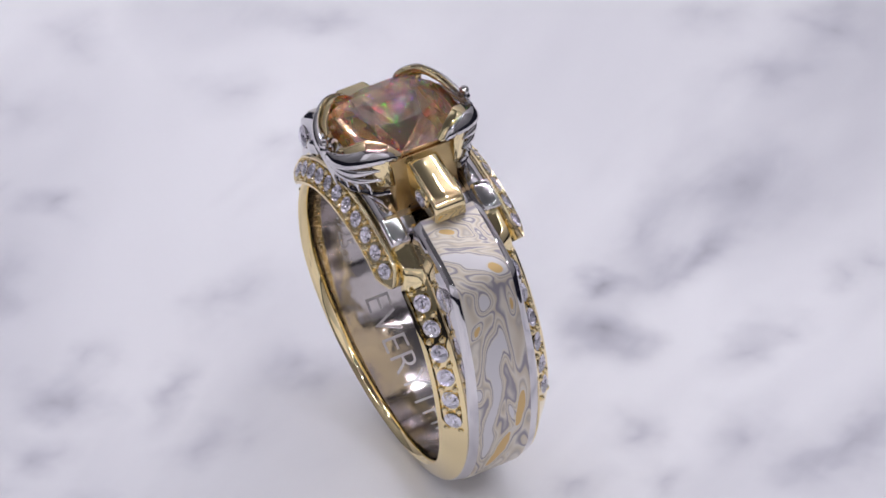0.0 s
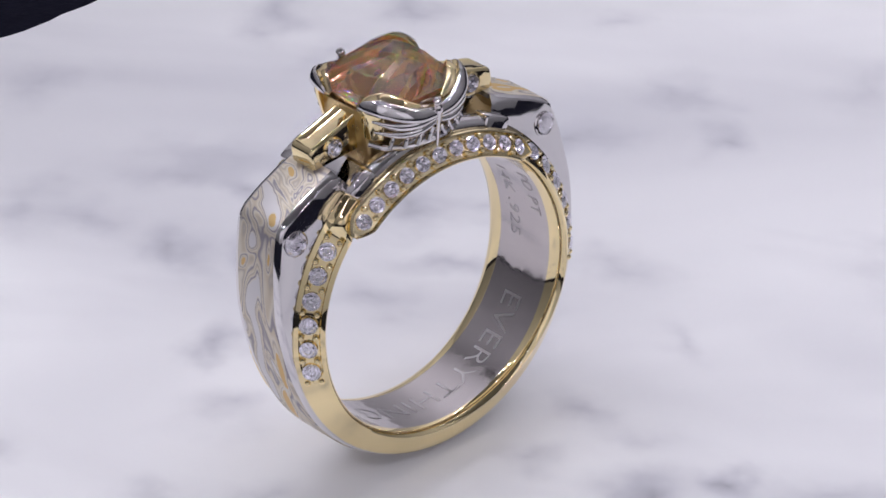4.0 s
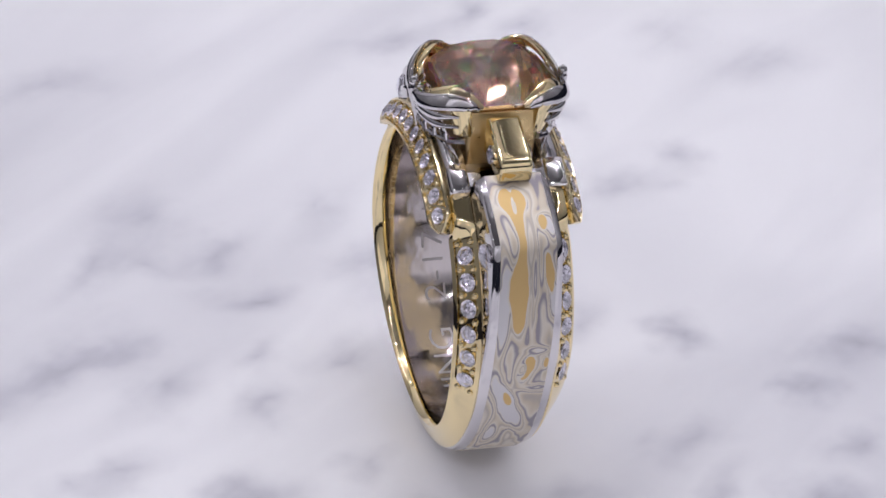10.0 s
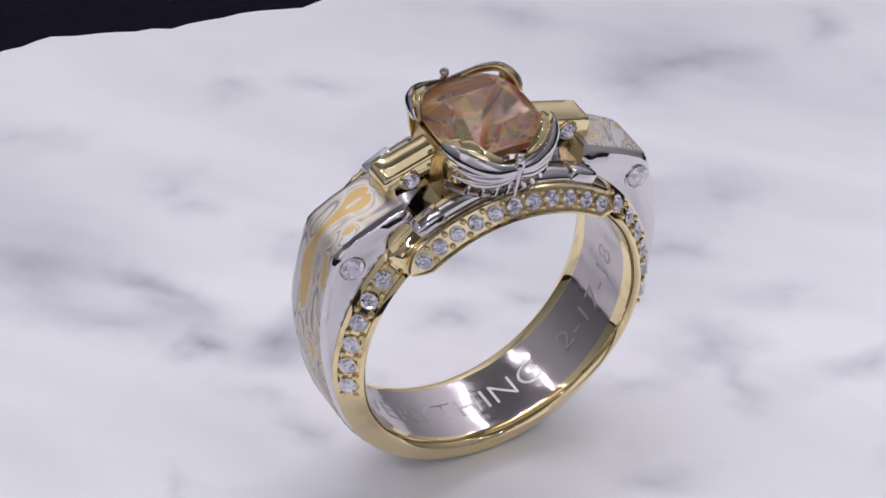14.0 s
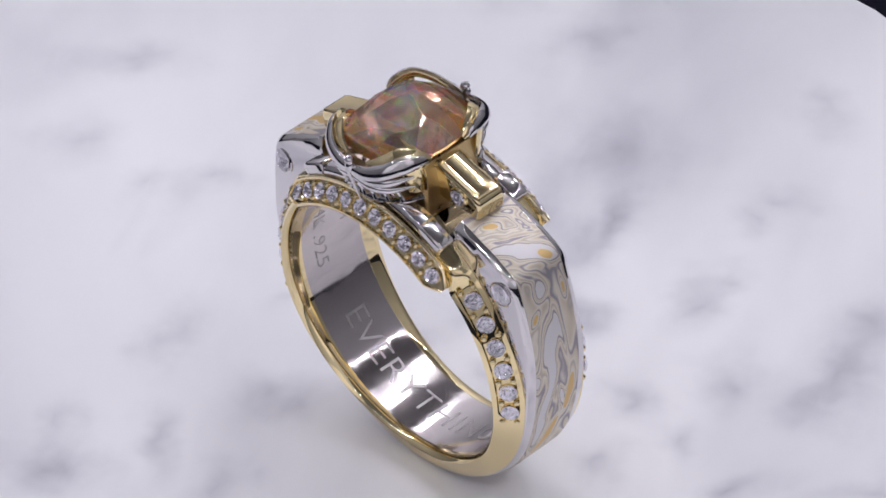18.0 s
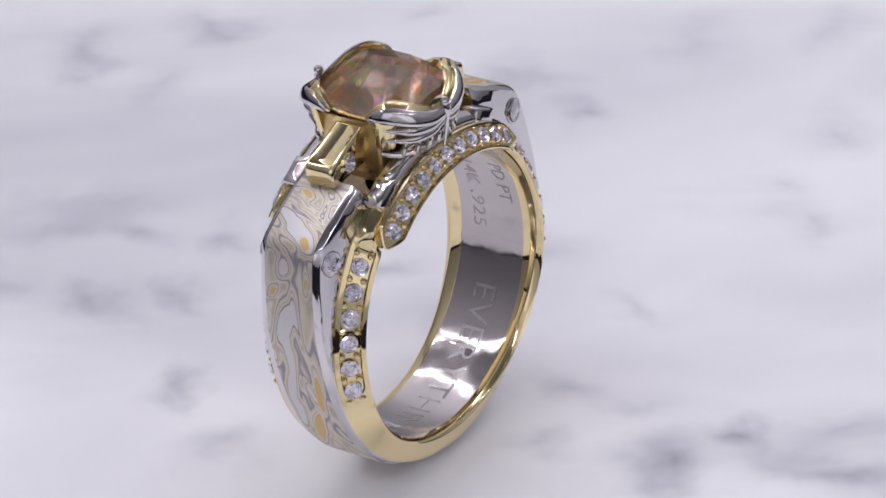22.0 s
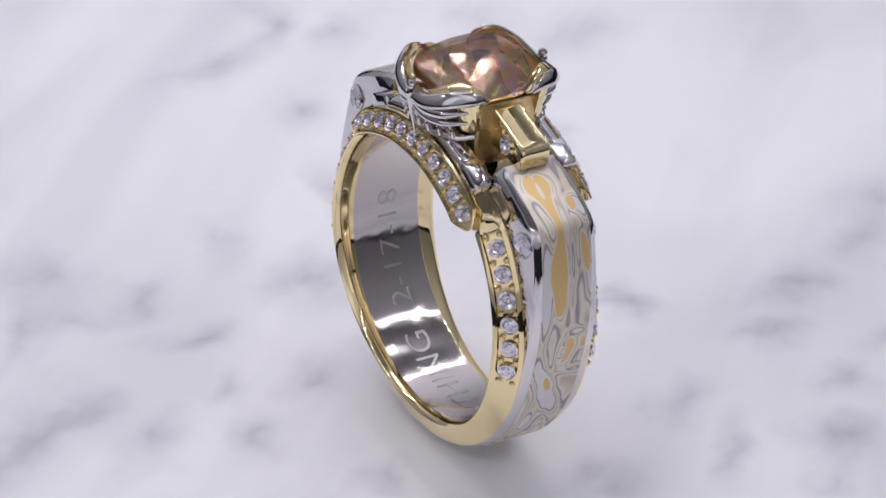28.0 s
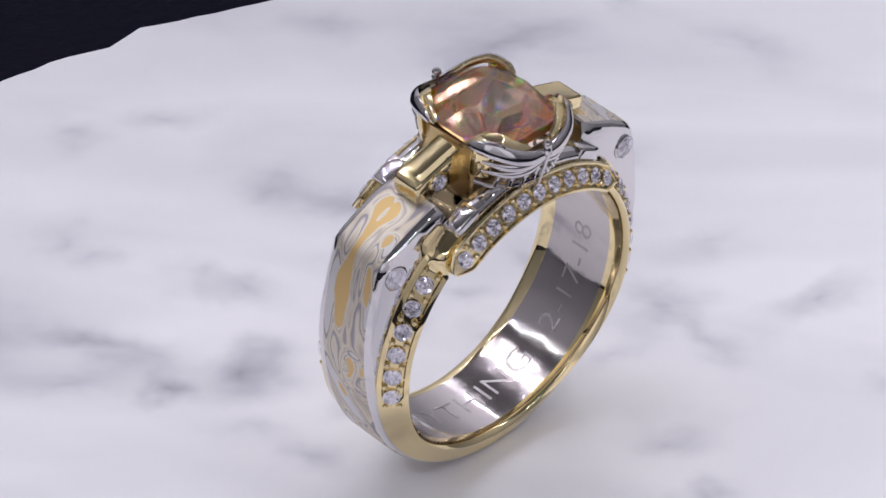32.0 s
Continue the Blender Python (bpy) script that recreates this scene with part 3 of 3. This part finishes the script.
def stone(parent, p, normal, radius, spin=0):
    """A small white diamond, sunk to its girdle."""
    key = round(radius, 3)
    tilt = random.Random(round(p[0] * 71 + p[1] * 37 + p[2] * 13, 2))
    normal = Vector(normal) + Vector([tilt.uniform(-0.11, 0.11) for _ in range(3)])
    if key not in STONES:
        STONES[key] = part("diamond", brilliant(radius), DIAMOND, parent, smooth=0, second=PAVILION)
        return place(STONES[key], facing(p, normal, spin))
    return again(STONES[key], facing(p, normal, spin), parent)


SEATS = {}


def seat(parent, p, normal, radius, mat, kind):
    """A raised round collar about a stone."""
    key = (round(radius, 3), kind)
    m = facing(p, normal)
    if key not in SEATS:
        n = 24
        prof = [(radius * 0.93, -0.25), (radius * 0.95, 0.05), (radius * 1.05, 0.10), (radius * 1.17, 0.04), (radius * 1.22, -0.25)]
        bm = loft([[Vector((r * math.cos(2 * math.pi * i / n), r * math.sin(2 * math.pi * i / n), z)) for r, z in prof] for i in range(n)], closed=True)
        SEATS[key] = part(kind, bm, mat, parent)
        return place(SEATS[key], m)
    return again(SEATS[key], m, parent)


def side_stone(parent, p, normal, radius):
    nrm = Vector(normal)
    col = seat(parent, Vector(p) - nrm * 0.03, normal, radius, WHITE_GOLD, "bezel")
    ob = stone(parent, Vector(p) + nrm * 0.14, normal, radius)
    return col, ob


BEADS = {}


def beading(parent, points, r):
    """Small gold grains that hold the diamonds, one by one."""
    for p in points:
        if r not in BEADS:
            bm = bmesh.new()
            bmesh.ops.create_icosphere(bm, subdivisions=2, radius=r)
            BEADS[r] = place(part("bead", bm, GOLD, parent), Matrix.Translation(p))
        else:
            again(BEADS[r], Matrix.Translation(p), parent)


def pave_row(rail_ob, sx, sy):
    """Six diamonds down the slanted face of a rail, with grains between them."""
    beads = []
    nrm_r, nrm_y = 0.70, 0.714
    for i in range(6):
        deg = 38.64 - 8.88 * i
        a = deg if sx > 0 else 180 - deg
        n = polar(nrm_r, nrm_y * sy, a)
        p = polar(10.89, 3.19 * sy, a) + n * 0.06
        stone(rail_ob, p, n, 0.61, 11 * i)
        for off in (-4.4, 4.4):
            for t in (-1, 1):
                b = a + off * sx
                beads.append(polar(10.90 + 0.33 * t, (3.22 - 0.33 * t) * sy, b) - polar(nrm_r, nrm_y * sy, b) * 0.02)
    beading(rail_ob, beads, 0.22)


def pave_arch(ring, sy):
    """The raised arch over the finger hole: a slanted face with eleven diamonds between two fine rims, pointed at both ends."""
    def section(a):
        d = abs(a - 90)
        t = min(1.0, max(0.0, (d - 37.0) / 6.0))
        t = t * (0.55 + 0.45 * t)
        ri, ro = 9.98 + 0.62 * t, 11.42 - 0.56 * t
        yi, yo = 5.14 - 0.42 * t, 4.14 + 0.42 * t
        inn = 9.80 + 0.45 * t
        d = 0.16 * (1 - t)
        pts = [(inn + 0.3, 2.40), (inn - 0.01, 2.52), (inn, yi - 0.35), (ri - 0.10, yi - 0.06), (ri, yi), (ri + 0.10, yi - 0.03), (ri + 0.13 - 0.3 * d, yi - 0.12 - 0.8 * d),
               (ro - 0.16 - 0.5 * d, yo + 0.04 - 0.8 * d), (ro - 0.10, yo + 0.06), (ro, yo + 0.03), (ro + 0.05, yo - 0.10), (ro - 0.02, yo - 0.22), (ro - 0.22, yo - 0.34), (ro - 0.50, yo - 0.44), (ro - 0.55, 2.40)]
        return [(r, y * sy) for r, y in pts]

    arch = part("pave_arch", sector(section, angles(47.0, 133.0, 1.2)), GRAINED_GOLD, ring, "yellow gold arch set with small diamonds", smooth=35)
    beads = []
    for i in range(11):
        a = 90 + (i - 5) * 7.35
        n = polar(0.57, 0.822 * sy, a)
        stone(arch, polar(10.73, 4.61 * sy, a), n, 0.53, 17 * i)
        if i < 10:
            b = a + 3.67
            for t in (-1, 1):
                beads.append(polar(10.70 + 0.38 * t, (4.56 - 0.27 * t) * sy, b))
    beading(arch, beads, 0.21)


def link_arch(ring, sy):
    """White rail behind the pave arch, with a square link at each end."""
    pts = [(10.9, 2.50), (10.9, 3.66), (11.40, 3.78), (11.72, 3.72), (11.92, 3.56), (12.02, 3.32), (12.06, 3.0), (12.04, 2.75), (11.95, 2.50)]
    arch = part("link_arch", sector(lambda a: [(r, y * sy) for r, y in pts], angles(60, 120, 2.5)), WHITE_GOLD, ring, "polished white gold rail under the head", smooth=35)
    box = [(10.75, 2.56), (10.75, 3.72), (10.85, 3.82), (12.05, 3.82), (12.2, 3.72), (12.25, 3.6), (12.25, 2.72), (12.2, 2.6), (12.1, 2.54)]
    for sx in (1, -1):
        def link(a):
            edge = abs(a - (62.5 if sx > 0 else 117.5)) - 4.4
            d = 0.16 * max(0.0, edge / 0.6) ** 2
            return [(r - d if r > 11.5 else r, (y - d if y > 3.2 else y + d) * sy) for r, y in box]
        part("link", sector(link, [57.5, 57.8, 58.1, 60, 62, 64, 66.9, 67.2, 67.5] if sx > 0 else [112.5, 112.8, 113.1, 115, 117, 119, 121.9, 122.2, 122.5]), WHITE_GOLD, arch, "square white gold link", smooth=45)


def build_head(ring):
    # gold basket under the stone
    def rect(hx, hy, z, k=0.5):
        pts = []
        for cx, cy, a0 in ((1, 1, 0), (-1, 1, 90), (-1, -1, 180), (1, -1, 270)):
            for i in range(4):
                a = radians(a0 + 30 * i)
                pts.append(Vector((cx * (hx - k) + k * math.cos(a), cy * (hy - k) + k * math.sin(a), z)))
        return pts

    basket = part("basket", loft([rect(3.75, 2.25, 10.1, .2), rect(3.82, 2.28, 12.6, .25), rect(3.80, 2.5, 13.2, .4), rect(3.70, 2.8, 14.00, .8), rect(3.68, 3.0, 14.22, 1.0),
                                  rect(3.54, 2.95, 14.20, 1.0), rect(2.9, 2.5, 13.0, .8), rect(1.7, 1.4, 10.4, .4)]), SATIN_GOLD, ring, "yellow gold basket under the stone", smooth=35)
    for sx in (1, -1):
        # sloping bar with a diamond in each flank
        rows = []
        for y, d, h in ((-1.08, 0.24, 0), (-1.05, 0.12, 0), (-0.97, 0.03, 0), (-0.88, 0.0, 0), (-0.80, 0.0, 0.05), (0.80, 0.0, 0.05), (0.88, 0.0, 0), (0.97, 0.03, 0), (1.05, 0.12, 0), (1.08, 0.24, 0)):
            prof = [(3.6, 11.55), (7.30 - d, 11.35), (7.42 - d, 11.47), (7.45 - d, 12.38 - d), (7.40 - d, 12.60 - d), (7.27 - d, 12.76 - d), (7.05 - d, 12.87 - d), (6.85, 12.93 - d - h), (6.5, 13.04 - d - h), (3.6, 13.94 - d - h)]
            rows.append([Vector((x * sx, y, z)) for x, z in prof])
        bm = loft(rows)
        bar = part("bar", bm, GOLD, ring, "polished yellow gold bar beside the stone", smooth=44)
        for sy in (1, -1):
            seat(bar, (5.66 * sx, 1.14 * sy, 12.34), (0, sy, 0), 0.62, GOLD, "collar")
            stone(bar, (5.66 * sx, 1.24 * sy, 12.34), (0, sy, 0), 0.60)
    # centre stone
    big = part("center_stone", cushion(3.52, 4.0, 1.52, 2.8), CHAMPAGNE, ring, "faceted champagne brown cushion-cut stone", smooth=0, second=CHAMPAGNE_BACK)
    place(big, Matrix.Translation((0, 0, 14.46)))
    # claws and leaf-like sides
    for sx in (1, -1):
        for sy in (1, -1):
            def q(*pts):
                return [(x * sx, y * sy, z) for x, y, z in pts]
            part("claw", strand(q((3.42, 2.50, 12.6), (3.54, 2.72, 14.0), (3.52, 2.84, 14.8), (3.34, 2.72, 15.35)),
                                [0.62, 0.74, 0.70, 0.40], [0.20, 0.24, 0.24, 0.14], up=(-0.6 * sy, 0.8 * sx, 0), n=18, sides=12), GOLD, ring, "yellow gold corner claw")
            part("petal", strand(q((0.9, 4.30, 14.50), (2.0, 4.02, 14.82), (2.97, 3.28, 15.14), (3.48, 2.28, 14.96), (3.62, 1.35, 14.56)), [0.16, 0.54, 0.80, 0.60, 0.18], [0.10, 0.15, 0.18, 0.15, 0.10],
                                 up=(-0.50 * sx, -0.50 * sy, 0.75), n=20, sides=10), GOLD, ring, "yellow gold petal folded over the stone's corner")
            part("leaf", strand(q((0.10, 4.90, 14.02), (1.3, 4.82, 14.18), (2.5, 4.36, 14.62), (3.42, 3.40, 15.02), (3.84, 2.3, 14.90), (3.86, 1.7, 14.55)),
                                [0.36, 0.46, 0.50, 0.56, 0.40, 0.14], [0.16, 0.20, 0.20, 0.18, 0.14, 0.08], up=(-0.2 * sx, -0.35 * sy, 0.9), n=24, sides=12), WHITE_GOLD, ring, "broad curved white gold leaf on the head")
            for path, tall in ((((0.15, 4.88, 13.62), (1.4, 4.74, 13.56), (2.7, 4.14, 13.70), (3.72, 2.9, 14.06)), 0.30), (((0.15, 4.78, 13.28), (1.3, 4.62, 13.04), (2.5, 4.00, 12.98), (3.62, 2.85, 13.24)), 0.26)):
                part("leaf", strand(q(*path), [tall * 0.5, tall, tall * 1.05, 0.08], [0.09, 0.17, 0.17, 0.06], n=18, sides=10), WHITE_GOLD, ring, "slim white gold leaf fanning out below the stone")
            bm = strand(q((0, 4.44, 12.02), (1.6, 4.06, 11.88), (3.0, 3.18, 11.98), (3.8, 2.35, 12.3)), 0.20, 0.18)
            for x, y, z in ((0.42, 4.54, 12.52), (1.16, 4.34, 12.42), (1.92, 3.96, 12.38), (2.66, 3.42, 12.42)):
                strand(q((x - 0.16, y + 0.03, z + 0.42), (x + 0.04, y - 0.02, z), (x + 0.22, y - 0.12, z - 0.44)), [0.26, 0.13, 0.24], [0.18, 0.14, 0.18], n=8, sides=8, up=(0.3 * sx, 1 * sy, 0), bm=bm)
            part("filigree", bm, WHITE_GOLD, ring, "pierced white gold gallery under the leaves")
    for sy in (1, -1):
        prong = part("prong", strand([(0, 4.40 * sy, 11.4), (0, 4.72 * sy, 12.9), (0, 4.98 * sy, 14.1), (0, 4.96 * sy, 14.5)], [0.14, 0.22, 0.30, 0.26], [0.12, 0.20, 0.28, 0.24], up=(0, 1, 0)),
                     WHITE_GOLD, ring, "slim white gold prong with a ball tip")
        part("ball_tip", ball((0, 4.92 * sy, 14.72), 0.33), WHITE_GOLD, prong)


def engraving(liner):
    """Lettering cut into the inside of the band."""
    rows = (("EVERYTHING", 1.75, -32.0, -122.0, 0.0, 1), ("2-17-18", 1.5, -134.0, -182.0, 0.1, 1), ("14K .925", 1.0, 24.0, -9.0, 0.95, 1), ("PD PT", 1.0, 26.0, 5.0, -1.4, 1))
    for text, height, a0, a1, y0, flip in rows:
        cu = bpy.data.curves.new("engraving", "FONT")
        cu.body, cu.size, cu.resolution_u, cu.offset = text, 1.0, 3, -0.012
        tmp = bpy.data.objects.new("engraving", cu)
        scene.collection.objects.link(tmp)
        me = bpy.data.meshes.new_from_object(tmp.evaluated_get(bpy.context.evaluated_depsgraph_get()))
        bpy.data.objects.remove(tmp)
        bpy.data.curves.remove(cu)
        bm = bmesh.new()
        bm.from_mesh(me)
        bpy.data.meshes.remove(me)
        bmesh.ops.triangulate(bm, faces=bm.faces[:])
        bmesh.ops.subdivide_edges(bm, edges=[e for e in bm.edges if e.calc_length() > 0.25], cuts=2)
        x0, x1 = min(v.co.x for v in bm.verts), max(v.co.x for v in bm.verts)
        for v in bm.verts:
            u = (v.co.x - x0) / (x1 - x0)
            v.co = polar(9.768, y0 - flip * (v.co.y / 0.69 - 0.5) * height, a0 + (a1 - a0) * u)
        part("engraving", bm, ENGRAVED, liner, "engraved lettering", smooth=0)


# ---------------------------------------------------------------- build
studio()
PLATE = turntable()
SLAB = slab()
RING = build_ring()
REST = Matrix.Translation((-0.001092, 0.002080, 0.011940)) @ Matrix(((0.999942, -0.009184, -0.005592, 0), (0.009717, 0.994516, 0.104134, 0), (0.004606, -0.104182, 0.994548, 0), (0, 0, 0, 1)))


def motions():
    """The plate turns at an even pace and carries the slab and the ring."""
    times = [i * 0.5 for i in range(65)]
    for thing, rest in ((PLATE, Matrix()), (SLAB, Matrix()), (RING, REST)):
        walk(thing, [(t, pose(0, 0, 0, 0, 0, SPIN * (t - 6.0)) @ rest) for t in times])


motions()
